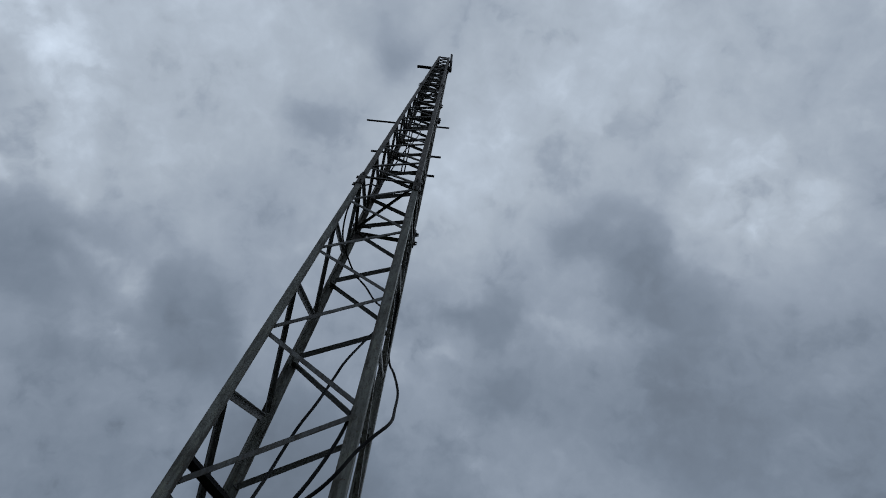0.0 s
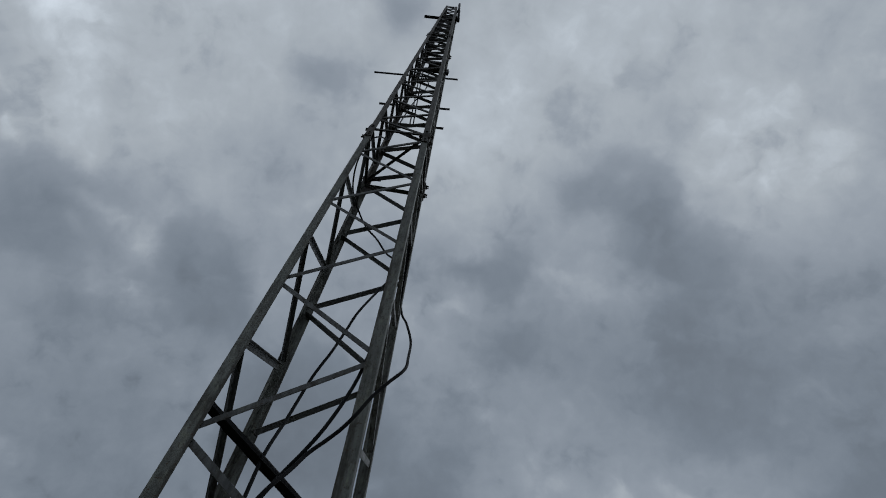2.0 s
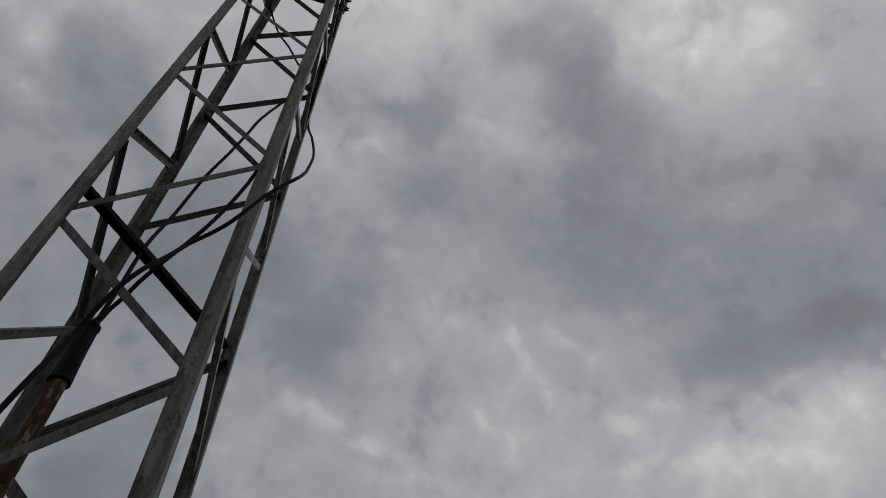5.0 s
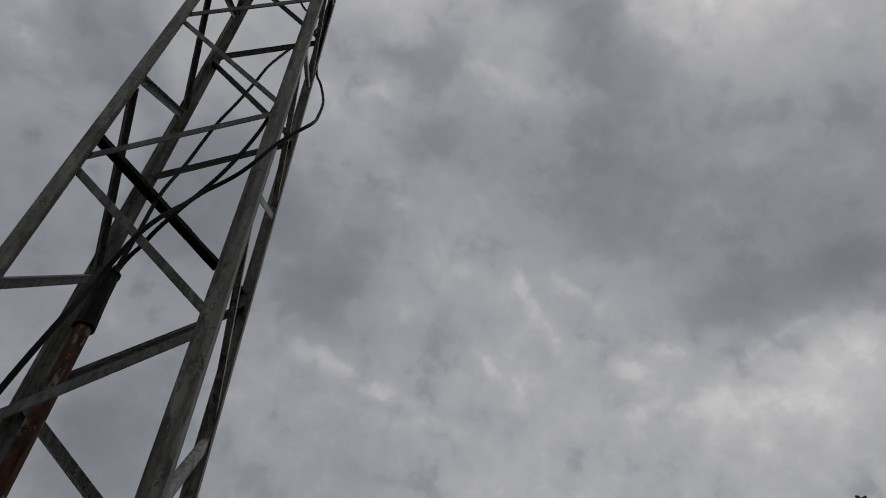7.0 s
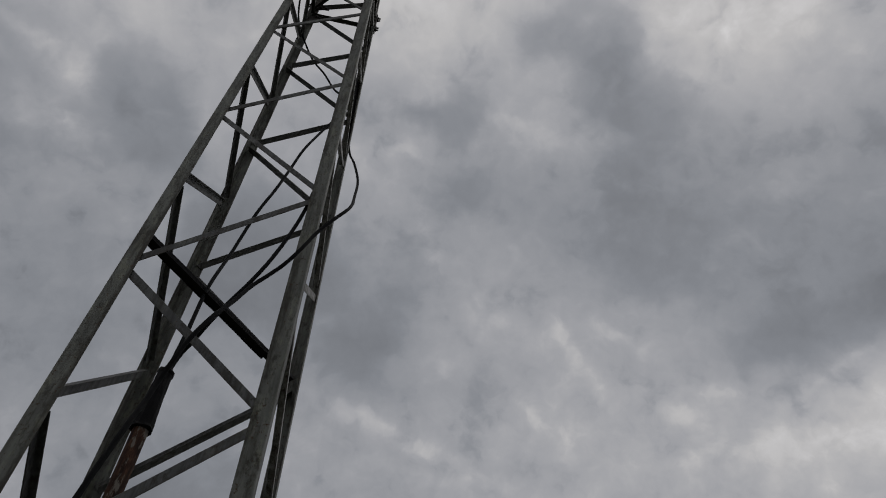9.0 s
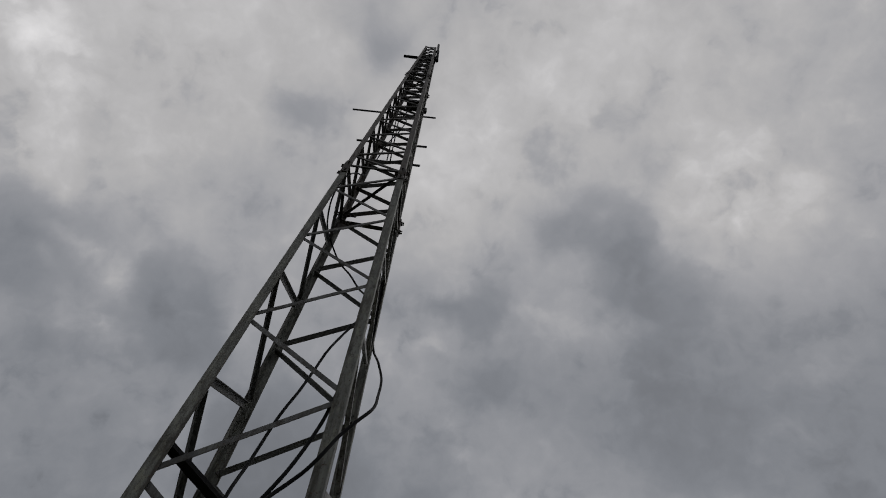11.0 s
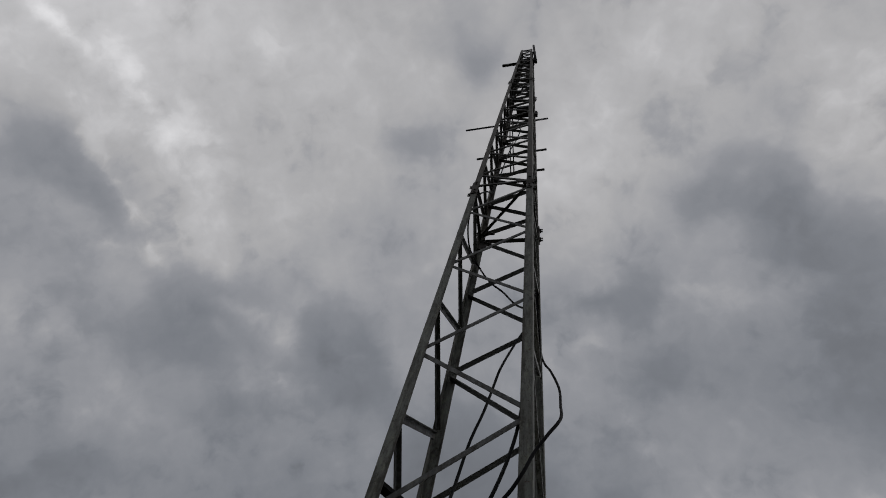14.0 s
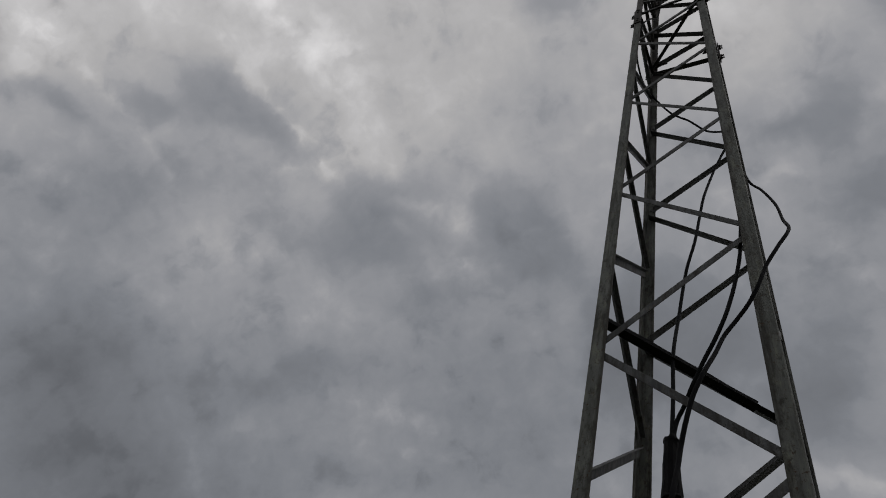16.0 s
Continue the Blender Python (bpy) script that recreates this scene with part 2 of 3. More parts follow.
billow = noise_tex(wt, soft_edge, 13.0, 5.0, 0.50, 0.0).outputs[0]
wisps = noise_tex(wt, torn_edge, 32.0, 5.0, 0.52, 0.0).outputs[0]
rough = maths(wt, "MULTIPLY_ADD", maths(wt, "SUBTRACT", wisps, 0.5), 0.75, maths(wt, "MULTIPLY", maths(wt, "SUBTRACT", billow, 0.5), 0.75))
stops = puffs(soft_edge, SWELLS + BANKS, 0.09)
patchy = maths(wt, "MULTIPLY_ADD", billow, 2.4, maths(wt, "MULTIPLY_ADD", wisps, 2.8, -1.55))
thick = maths(wt, "MULTIPLY", folds(torn_edge, BELLIES_WEST + BELLIES_MID_WEST + BELLIES_MIDDLE + BELLIES_MID_EAST + BELLIES_EAST + BELLIES_FAR_EAST, 0.0), patchy)
thin = maths(wt, "MULTIPLY", folds(torn_edge, CRESTS_WEST + CRESTS_MID_WEST + CRESTS_MIDDLE + CRESTS_MID_EAST, 0.0), patchy)
# the deck's lumps: dark bellies with a torn, fairly sharp rim, and lit crests between them
belly = smooth(maths(wt, "ADD", thick, rough), -0.08, -0.24)
crest = smooth(maths(wt, "ADD", thin, rough), 0.08, 0.26)
stops = maths(wt, "MULTIPLY_ADD", thick, 1.45, stops)
stops = maths(wt, "MULTIPLY_ADD", thin, 1.10, stops)
stops = maths(wt, "MULTIPLY_ADD", belly, -0.24, stops)
stops = maths(wt, "MULTIPLY_ADD", crest, 0.09, stops)
stops = maths(wt, "MULTIPLY_ADD", maths(wt, "SUBTRACT", billow, 0.5), 0.62, stops)
stops = maths(wt, "MULTIPLY_ADD", maths(wt, "SUBTRACT", wisps, 0.5), 0.60, stops)
shreds = noise_tex(wt, torn_edge, 90.0, 4.0, 0.55, 0.0).outputs[0]
stops = maths(wt, "MULTIPLY_ADD", maths(wt, "SUBTRACT", shreds, 0.5), 0.20, stops)
tint = ramp(wt, maths(wt, "MULTIPLY_ADD", stops, 0.5, 0.5), [(0.22, (0.950, 0.997, 1.093)), (0.5, (0.988, 0.999, 1.055)), (0.72, (1.015, 1.0, 1.005))])
glow = vector_maths(wt, "SCALE", tint)
wt.links.new(maths(wt, "POWER", 2.0, stops), glow.inputs[3])
cloud = glow.outputs[0]
dim_sky = vector_maths(wt, "SCALE", sky.outputs[0])
dim_sky.inputs[3].default_value = 0.10
mixed = mix_rgb(wt, 0.96, dim_sky.outputs[0], cloud)
back = wt.nodes.new("ShaderNodeBackground")
wt.links.new(mixed, back.inputs[0])
back.inputs[1].default_value = 1.0
wo = wt.nodes.new("ShaderNodeOutputWorld")
wt.links.new(back.outputs[0], wo.inputs[0])

sun_data = bpy.data.lights.new("sun", "SUN")
sun_data.energy, sun_data.angle, sun_data.color = 0.7, radians(25), (1.0, 0.97, 0.93)
sun = new("sun", sun_data)
sun_way = Vector((math.cos(SUN_ELEVATION) * math.sin(SUN_ROTATION), math.cos(SUN_ELEVATION) * math.cos(SUN_ROTATION), math.sin(SUN_ELEVATION)))
sun.matrix_world = look(sun_way * 50, (0, 0, 0))


# ---- materials ----
def material(name):
    m = bpy.data.materials.new(name)
    m.use_nodes = True
    t = m.node_tree
    bsdf = t.nodes["Principled BSDF"]
    return m, t, bsdf


def steel(name, light, dark, stain, stain_at, rust_at, rough=0.62, metal=0.2, bump=0.25, run_colour=None, lichen=0.0, edge=0.75):
    """Weathered steel: two tones of oxide, streaks along the bar, dirt patches, specks of rust, and rust and painted
    shade creeping in from the flange edges.
    """
    m, t, bsdf = material(name)
    co = t.nodes.new("ShaderNodeTexCoord").outputs["Object"]
    rnd = t.nodes.new("ShaderNodeObjectInfo").outputs["Random"]
    off = vector_maths(t, "ADD", co, None)
    comb = t.nodes.new("ShaderNodeCombineXYZ")
    for i, k in enumerate((7.0, 13.0, 29.0)):
        t.links.new(maths(t, "MULTIPLY", rnd, k), comb.inputs[i])
    t.links.new(comb.outputs[0], off.inputs[1])
    p = off.outputs[0]
    long = vector_maths(t, "MULTIPLY", p, (1, 1, 0.30)).outputs[0]
    longer = vector_maths(t, "MULTIPLY", p, (1, 1, 0.10)).outputs[0]

    def blend(base, fac, low, high, most, colour):
        return mix_rgb(t, ramp(t, fac, [(low, (0, 0, 0)), (high, (most, most, most))]), base, colour)

    big = noise_tex(t, p, 5.0, 5.0, 0.6).outputs[0]
    streak = noise_tex(t, longer, 60.0, 4.0, 0.6).outputs[0]
    fine = noise_tex(t, p, 260.0, 4.0, 0.65).outputs[0]
    grime = noise_tex(t, long, 95.0, 5.0, 0.68).outputs[0]
    body = maths(t, "ADD", maths(t, "MULTIPLY", big, 0.5), maths(t, "MULTIPLY", streak, 0.5))
    base = ramp(t, body, [(0.38, dark), (0.60, light)])
    # pale bloom, brown runs, dirt patches
    crust = noise_tex(t, long, 38.0, 8.0, 0.74).outputs[0]
    base = blend(base, crust, 0.52, 0.62, lichen, (0.205, 0.210, 0.165))
    run = noise_tex(t, longer, 42.0, 6.0, 0.62).outputs[0]
    base = blend(base, run, 0.48, 0.66, 0.7, run_colour or stain)
    patch = noise_tex(t, vector_maths(t, "MULTIPLY", p, (1, 1, 0.5)).outputs[0], 24.0, 9.0, 0.76, 0.1).outputs[0]
    base = blend(base, patch, stain_at, stain_at + 0.08, 0.85, stain)
    base = blend(base, grime, 0.52, 0.66, 0.6, stain)
    # rust, dirt and the edge's own shadow painted along the flange edges, ragged inwards
    rim = t.nodes.new("ShaderNodeAttribute")
    rim.attribute_name = "across"
    rust_and_shade = maths(t, "ADD", rim.outputs["Fac"], maths(t, "MULTIPLY", maths(t, "SUBTRACT", maths(t, "ADD", run, patch), 1.0), 1.1))
    base = blend(base, rust_and_shade, 0.70, 1.02, edge, (0.031, 0.027, 0.021))
    speck = noise_tex(t, p, 110.0, 6.0, 0.7).outputs[0]
    base = blend(base, speck, rust_at - 0.03, rust_at + 0.03, 1.0, (0.060, 0.034, 0.019))
    base = blend(base, fine, 0.60, 0.72, 0.3, (0.020, 0.018, 0.015))
    vary = maths(t, "MULTIPLY_ADD", rnd, 0.3, 0.85)
    hsv = node(t, "ShaderNodeHueSaturation")
    t.links.new(vary, hsv.inputs["Value"])
    t.links.new(base, hsv.inputs["Color"])
    t.links.new(hsv.outputs[0], bsdf.inputs["Base Color"])
    t.links.new(maths(t, "MULTIPLY_ADD", fine, 0.3, rough - 0.15), bsdf.inputs["Roughness"])
    bsdf.inputs["Metallic"].default_value = metal
    bsdf.inputs["Specular IOR Level"].default_value = 0.25
    b = node(t, "ShaderNodeBump", Strength=bump, Distance=0.002)
    t.links.new(maths(t, "ADD", fine, maths(t, "MULTIPLY", patch, 0.8)), b.inputs["Height"])
    t.links.new(b.outputs[0], bsdf.inputs["Normal"])
    return m


def plain(name, base, other, scale, rough, metal=0.0, bump=0.1, gloss=0.08):
    m, t, bsdf = material(name)
    co = t.nodes.new("ShaderNodeTexCoord").outputs["Object"]
    n1 = noise_tex(t, co, scale, 6.0, 0.6).outputs[0]
    n2 = noise_tex(t, co, scale * 9, 3.0, 0.6).outputs[0]
    f = maths(t, "ADD", maths(t, "MULTIPLY", n1, 0.7), maths(t, "MULTIPLY", n2, 0.3))
    t.links.new(ramp(t, f, [(0.35, base), (0.65, other)]), bsdf.inputs["Base Color"])
    t.links.new(maths(t, "MULTIPLY_ADD", n2, 0.25, rough - 0.12), bsdf.inputs["Roughness"])
    bsdf.inputs["Metallic"].default_value = metal
    bsdf.inputs["Specular IOR Level"].default_value = gloss
    b = node(t, "ShaderNodeBump", Strength=bump, Distance=0.003)
    t.links.new(n2, b.inputs["Height"])
    t.links.new(b.outputs[0], bsdf.inputs["Normal"])
    return m


LEG = steel("weathered_leg_steel", (0.168, 0.175, 0.158), (0.092, 0.096, 0.088), (0.038, 0.035, 0.028), 0.55, 0.62, lichen=0.75)
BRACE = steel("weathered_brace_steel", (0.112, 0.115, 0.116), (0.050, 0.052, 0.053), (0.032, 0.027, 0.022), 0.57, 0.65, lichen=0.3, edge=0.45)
PLATE = steel("splice_steel", (0.034, 0.030, 0.027), (0.018, 0.016, 0.015), (0.030, 0.020, 0.014), 0.54, 0.62)
CLEAT = steel("rusty_cleat", (0.026, 0.021, 0.017), (0.016, 0.013, 0.011), (0.025, 0.020, 0.016), 0.54, 0.58, 0.8, 0.0, 0.4)
DARK = plain("black_painted_steel", (0.009, 0.009, 0.010), (0.020, 0.020, 0.021), 20.0, 0.6, 0.0, 0.2)
RUBBER = plain("black_rubber", (0.005, 0.005, 0.006), (0.010, 0.010, 0.011), 40.0, 0.65, 0.0, 0.3)
CABLE = plain("cable_sheath", (0.008, 0.009, 0.010), (0.018, 0.019, 0.020), 30.0, 0.75, 0.0, 0.1)
GREYCABLE = plain("grey_cable_sheath", (0.006, 0.006, 0.007), (0.012, 0.012, 0.013), 30.0, 0.75, 0.0, 0.1, 0.06)
ALLOY = plain("dull_dark_tube", (0.03, 0.03, 0.033), (0.06, 0.06, 0.063), 25.0, 0.55, 0.3, 0.1)
UPPER_BRACE = steel("upper_brace_steel", (0.074, 0.072, 0.070), (0.034, 0.033, 0.032), (0.028, 0.022, 0.017), 0.54, 0.62, edge=0.4)
UPPER_LEG = steel("upper_leg_steel", (0.098, 0.090, 0.078), (0.052, 0.047, 0.041), (0.030, 0.022, 0.016), 0.50, 0.60)
# flaking pale paint, with the sky light from the right put into its colour
PALE_SIDE_LIT = steel("flaking_side_lit_steel", (0.30, 0.30, 0.29), (0.17, 0.165, 0.155), (0.055, 0.045, 0.036), 0.53, 0.62)


def rust_material():
    """A pipe whose grey paint has flaked off to orange and dark brown rust, in patches drawn out along it."""
    m, t, bsdf = material("rusty_pipe")
    co = t.nodes.new("ShaderNodeTexCoord").outputs["Object"]
    long = vector_maths(t, "MULTIPLY", co, (1, 1, 0.35)).outputs[0]
    tone = noise_tex(t, long, 26.0, 8.0, 0.68).outputs[0]
    flake = noise_tex(t, vector_maths(t, "ADD", long, (3.1, 1.7, 0.4)).outputs[0], 34.0, 9.0, 0.74).outputs[0]
    paint = noise_tex(t, vector_maths(t, "ADD", long, (0.3, 5.2, 2.2)).outputs[0], 19.0, 8.0, 0.70).outputs[0]
    base = ramp(t, tone, [(0.36, (0.012, 0.007, 0.006)), (0.50, (0.036, 0.018, 0.012)), (0.60, (0.066, 0.034, 0.020))])
    base = mix_rgb(t, ramp(t, flake, [(0.55, (0, 0, 0)), (0.61, (0.85, 0.85, 0.85))]), base, (0.080, 0.041, 0.025))
    drip = noise_tex(t, vector_maths(t, "MULTIPLY", co, (1, 1, 0.10)).outputs[0], 62.0, 6.0, 0.66).outputs[0]
    base = mix_rgb(t, ramp(t, drip, [(0.53, (0, 0, 0)), (0.60, (0.8, 0.8, 0.8))]), base, (0.014, 0.009, 0.008))
    base = mix_rgb(t, ramp(t, paint, [(0.53, (0, 0, 0)), (0.565, (0.9, 0.9, 0.9))]), base, (0.135, 0.122, 0.105))
    t.links.new(base, bsdf.inputs["Base Color"])
    bsdf.inputs["Roughness"].default_value = 0.9
    bsdf.inputs["Specular IOR Level"].default_value = 0.1
    b = node(t, "ShaderNodeBump", Strength=0.6, Distance=0.002)
    t.links.new(maths(t, "ADD", flake, paint), b.inputs["Height"])
    t.links.new(b.outputs[0], bsdf.inputs["Normal"])
    return m


RUST = rust_material()
BARK = plain("bark", (0.06, 0.045, 0.033), (0.13, 0.10, 0.075), 14.0, 0.9, 0.0, 0.6)
LEAF = plain("leaf_green", (0.035, 0.06, 0.018), (0.07, 0.11, 0.03), 6.0, 0.55, 0.0, 0.1)


def grass_material():
    m, t, bsdf = material("meadow")
    co = t.nodes.new("ShaderNodeTexCoord").outputs["Object"]
    a = noise_tex(t, co, 0.35, 6.0, 0.6).outputs[0]
    b = noise_tex(t, co, 14.0, 6.0, 0.7).outputs[0]
    f = maths(t, "ADD", maths(t, "MULTIPLY", a, 0.5), maths(t, "MULTIPLY", b, 0.5))
    t.links.new(ramp(t, f, [(0.35, (0.035, 0.042, 0.018)), (0.55, (0.055, 0.060, 0.028)), (0.7, (0.085, 0.075, 0.05))]), bsdf.inputs["Base Color"])
    bsdf.inputs["Roughness"].default_value = 0.95
    bu = node(t, "ShaderNodeBump", Strength=0.6, Distance=0.05)
    t.links.new(b, bu.inputs["Height"])
    t.links.new(bu.outputs[0], bsdf.inputs["Normal"])
    return m


GRASS = grass_material()


# ---- mesh helpers ----
def part(name, bm, mat, parent, label=""):
    me = bpy.data.meshes.new(name)
    bmesh.ops.recalc_face_normals(bm, faces=bm.faces)
    bm.to_mesh(me)
    bm.free()
    me.materials.append(mat)
    ob = new(name, me)
    if parent is not None:
        ob.parent = parent
    if label:
        tagged(ob, label)
    return ob


def thing(name, place, label, category, group=""):
    ob = new(name)
    ob.empty_display_size = 0.2
    ob.location = place
    return tagged(ob, label, category, group)


def extrude_profile(bm, ring0, ring1):
    n = len(ring0)
    a = [bm.verts.new(p) for p in ring0]
    b = [bm.verts.new(p) for p in ring1]
    for i in range(n):
        bm.faces.new((a[i], a[(i + 1) % n], b[(i + 1) % n], b[i]))
    return a, b


def angle_bar(bm, p0, p1, d1, d2, w, w2, t):
    """A rolled steel angle from p0 to p1: heel on the line, flanges of widths w and w2 and thickness t along d1 and d2."""
    c = t * 0.45
    prof = [(0, c), (c, 0), (w, 0), (w, t - c), (w - c, t), (t + c, t), (t, t + c), (t, w2 - c), (t - c, w2), (0, w2)]
    rings = [[p + d1 * u + d2 * v for u, v in prof] for p in (p0, p1)]
    across = bm.verts.layers.float.get("across") or bm.verts.layers.float.new("across")
    a, b = extrude_profile(bm, *rings)
    for ring in (a, b):
        for vert, (u, v) in zip(ring, prof):
            vert[across] = max(u / w, v / w2)
    for r in (a, b):
        bm.faces.new((r[0], r[1], r[2], r[3], r[4], r[5]))
        bm.faces.new((r[5], r[6], r[7], r[8], r[9], r[0]))


def box(bm, centre, ax, ay, az, chamfer=0.0):
    """A block with half axes ax, ay, az, its long edges cut back a little."""
    k = 1.0 - (chamfer / max(ax.length, 1e-6))
    j = 1.0 - (chamfer / max(ay.length, 1e-6))
    ring = [ax + ay * j, ax * k + ay, -ax * k + ay, -ax + ay * j, -ax - ay * j, -ax * k - ay, ax * k - ay, ax - ay * j]
    a, b = extrude_profile(bm, [centre + r - az for r in ring], [centre + r + az for r in ring])
    bm.faces.new(a)
    bm.faces.new(b)


def tube(bm, pts, radii, sides=10, cap=True):
    """A round bar through pts, its rings turned along the way."""
    pts = [Vector(p) for p in pts]
    if isinstance(radii, (int, float)):
        radii = [radii] * len(pts)
    ref = Vector((0.31, 0.95, 0.12)).normalized()
    rings = []
    for i, p in enumerate(pts):
        way = (pts[min(i + 1, len(pts) - 1)] - pts[max(i - 1, 0)]).normalized()
        side = way.cross(ref).normalized()
        up = side.cross(way)
        ref = (ref - way * ref.dot(way)).normalized() if abs(ref.dot(way)) < 0.95 else Vector((1, 0, 0.1)).normalized()
        rings.append([bm.verts.new(p + (side * math.cos(2 * math.pi * k / sides) + up * math.sin(2 * math.pi * k / sides)) * radii[i]) for k in range(sides)])
    for r0, r1 in zip(rings, rings[1:]):
        for k in range(sides):
            bm.faces.new((r0[k], r0[(k + 1) % sides], r1[(k + 1) % sides], r1[k]))
    if cap:
        bm.faces.new(rings[0])
        bm.faces.new(rings[-1])
    for f in bm.faces:
        f.smooth = len(f.verts) == 4


def curve_through(pts, steps=8):
    """A smooth way through the given places."""
    P = [Vector(p) for p in pts]
    P = [P[0] * 2 - P[1]] + P + [P[-1] * 2 - P[-2]]
    out = []
    for i in range(1, len(P) - 2):
        for s in range(steps):
            u = s / steps
            out.append(0.5 * (2 * P[i] + (P[i + 1] - P[i - 1]) * u + (2 * P[i - 1] - 5 * P[i] + 4 * P[i + 1] - P[i + 2]) * u * u
                              + (3 * P[i] - P[i - 1] - 3 * P[i + 1] + P[i + 2]) * u ** 3))
    out.append(P[-2])
    return out


# ---- ground ----
def build_ground():
    bm = bmesh.new()
    radii = [0, 2, 5, 10, 20, 45, 100, 250, 700, 2000]
    rings = []
    for r in radii[1:]:
        rings.append([bm.verts.new((r * math.cos(a * math.pi / 24), r * math.sin(a * math.pi / 24),
                                    0.0 if r < 3 else 0.05 * noise.noise(Vector((r * math.cos(a * math.pi / 24), r * math.sin(a * math.pi / 24), 0)) * 0.15) * min(r, 40) / 10)) for a in range(48)])
    mid = bm.verts.new((0, 0, 0))
    for k in range(48):
        bm.faces.new((mid, rings[0][k], rings[0][(k + 1) % 48]))
    for r0, r1 in zip(rings, rings[1:]):
        for k in range(48):
            bm.faces.new((r0[k], r1[k], r1[(k + 1) % 48], r0[(k + 1) % 48]))
    ob = part("ground", bm, GRASS, None)
    tagged(ob, "open meadow ground under the mast", "ground", kind="structure")


build_ground()

# ---- the lattice mast ----
WIDE, THICK = 0.0460, 0.005        # leg angle
BT = 0.003                         # brace angle's thickness
GAP = {-1: 0.039, 1: 0.046}       # half the space between brace ends at a left and a right node
# each section: its foot and head, its lowest left and right node, and the rise from node to node
SECTIONS = [(0.45, 6.48, 1.144, 0.663, 0.9564), (6.48, 12.60, 6.89, 6.47, 0.795), (12.60, 18.15, 12.98, 12.62, 0.72)]


def corner(sx, sy, z):
    """The outer corner of a leg at a height; the two rear legs stand a little out of true."""
    h = 0.2809 - 0.00819 * z
    if sy < 0:
        return Vector((sx * h, -h, z))
    low = min(z, 6.5)
    if sx < 0:
        return Vector((-h + 0.0215 - 0.0045 * low, h - 0.0469 + 0.0041 * low, z))
    return Vector((h - 0.0020 + 0.0007 * z, h + 0.0012 - 0.0005 * z, z))


mast = thing("lattice_mast", (0, 0, 0), "tall square lattice mast of weathered grey steel angles", "mast")
UP = Vector((0, 0, 1))
# each face: its left and right leg as seen from outside, how far its nodes are raised, brace width, inner flange, heel at the upper edge
FACES = [((-1, -1), (1, -1), 0.008, 0.0255, 0.018, True), ((1, -1), (1, 1), 0.020, 0.027, 0.022, True),
         ((1, 1), (-1, 1), 0.042, 0.034, 0.033, False), ((-1, 1), (-1, -1), 0.02, 0.030, 0.021, True)]


def legs():
    for k in range(3):
        lo = 0.0 if k == 0 else SECTIONS[k][0] + 0.004
        hi = SECTIONS[k][1] - 0.004
        for sx, sy in ((-1, -1), (1, -1), (1, 1), (-1, 1)):
            bm = bmesh.new()
            angle_bar(bm, corner(sx, sy, lo), corner(sx, sy, hi), Vector((-sx, 0, 0)), Vector((0, -sy, 0)), WIDE, WIDE, THICK)
            part("leg", bm, UPPER_LEG if k else LEG, mast, "rust-stained darker steel angle leg" if k else "")


def brace_between(name, face, s0, z0, s1, z1, mat=BRACE, stout=1.0):
    """A brace from the inner edge of one leg (s0 = -1: left, 1: right) to the other, its ends lapped under the flanges."""
    left, right, lift, w, inner, heel_up = face
    w, inner = w * stout, inner * stout
    side = Vector((right[0] - left[0], right[1] - left[1], 0)) / 2
    out = side.cross(UP)
    ends = []
    for s, z in ((s0, z0), (s1, z1)):
        c = corner(*(left if s < 0 else right), z)
        ends.append(c - side * (s * WIDE) - out * (THICK + 0.0006))
    p0, p1 = (e - out * (0.004 if face is FACES[3] else 0.0) for e in ends)
    way = (p1 - p0).normalized()
    p0, p1 = p0 - way * 0.022, p1 + way * 0.022
    inward = -(out - way * out.dot(way)).normalized()
    down = way.cross(inward).normalized()
    if down.z > 0:
        down = -down
    first = down if heel_up else -down
    bm = bmesh.new()
    angle_bar(bm, p0 - first * w / 2, p1 - first * w / 2, first, inward, w, inner, BT)
    return part(name, bm, mat, mast)


def lattice():
    for k in range(3):
        foot, head, low_left, low_right, rise = SECTIONS[k]
        stout = (1.0, 1.1, 1.35)[k]
        for face in FACES:
            lift = face[2]
            left = [z for z in (low_left + lift + rise * i for i in range(9)) if z < head]
            right = [max(z, foot + 0.05) for z in (low_right + lift + rise * i for i in range(9)) if z < head]
            nodes = sorted([(z, -1) for z in left] + [(z, 1) for z in right])
            for (z0, s0), (z1, s1) in zip(nodes, nodes[1:]):
                low, top = z0 + GAP[s0], z1 - GAP[s1]
                if k == 0 and face is FACES[0] and z0 < 2.2 < z1:
                    low, top = low + 0.010, top + 0.010        # one front brace sits high
                if k == 0 and face is FACES[2] and s0 < 0:
                    low += 0.034 if z0 < 2.5 else 0.012
                if k == 0 and face is FACES[3] and s0 > 0 and z0 < 3.0:
                    low, top = low - 0.008, top - 0.010
                # the right face's braces take the paler steel, side light painted in
                brace_between("brace", face, s0, low, s1, top, PALE_SIDE_LIT if face is FACES[1] else (UPPER_BRACE if k else BRACE), stout)
            # at a joint the front and right faces have their strut above it, the rear and left faces below
            if k == 2 or face in FACES[2:]:
                brace_between("strut", face, -1, head - 0.065, 1, head - 0.065, UPPER_BRACE, stout)
            if k and face in FACES[:2]:
                brace_between("strut", face, -1, foot + 0.09, 1, foot + 0.09, UPPER_BRACE, stout)


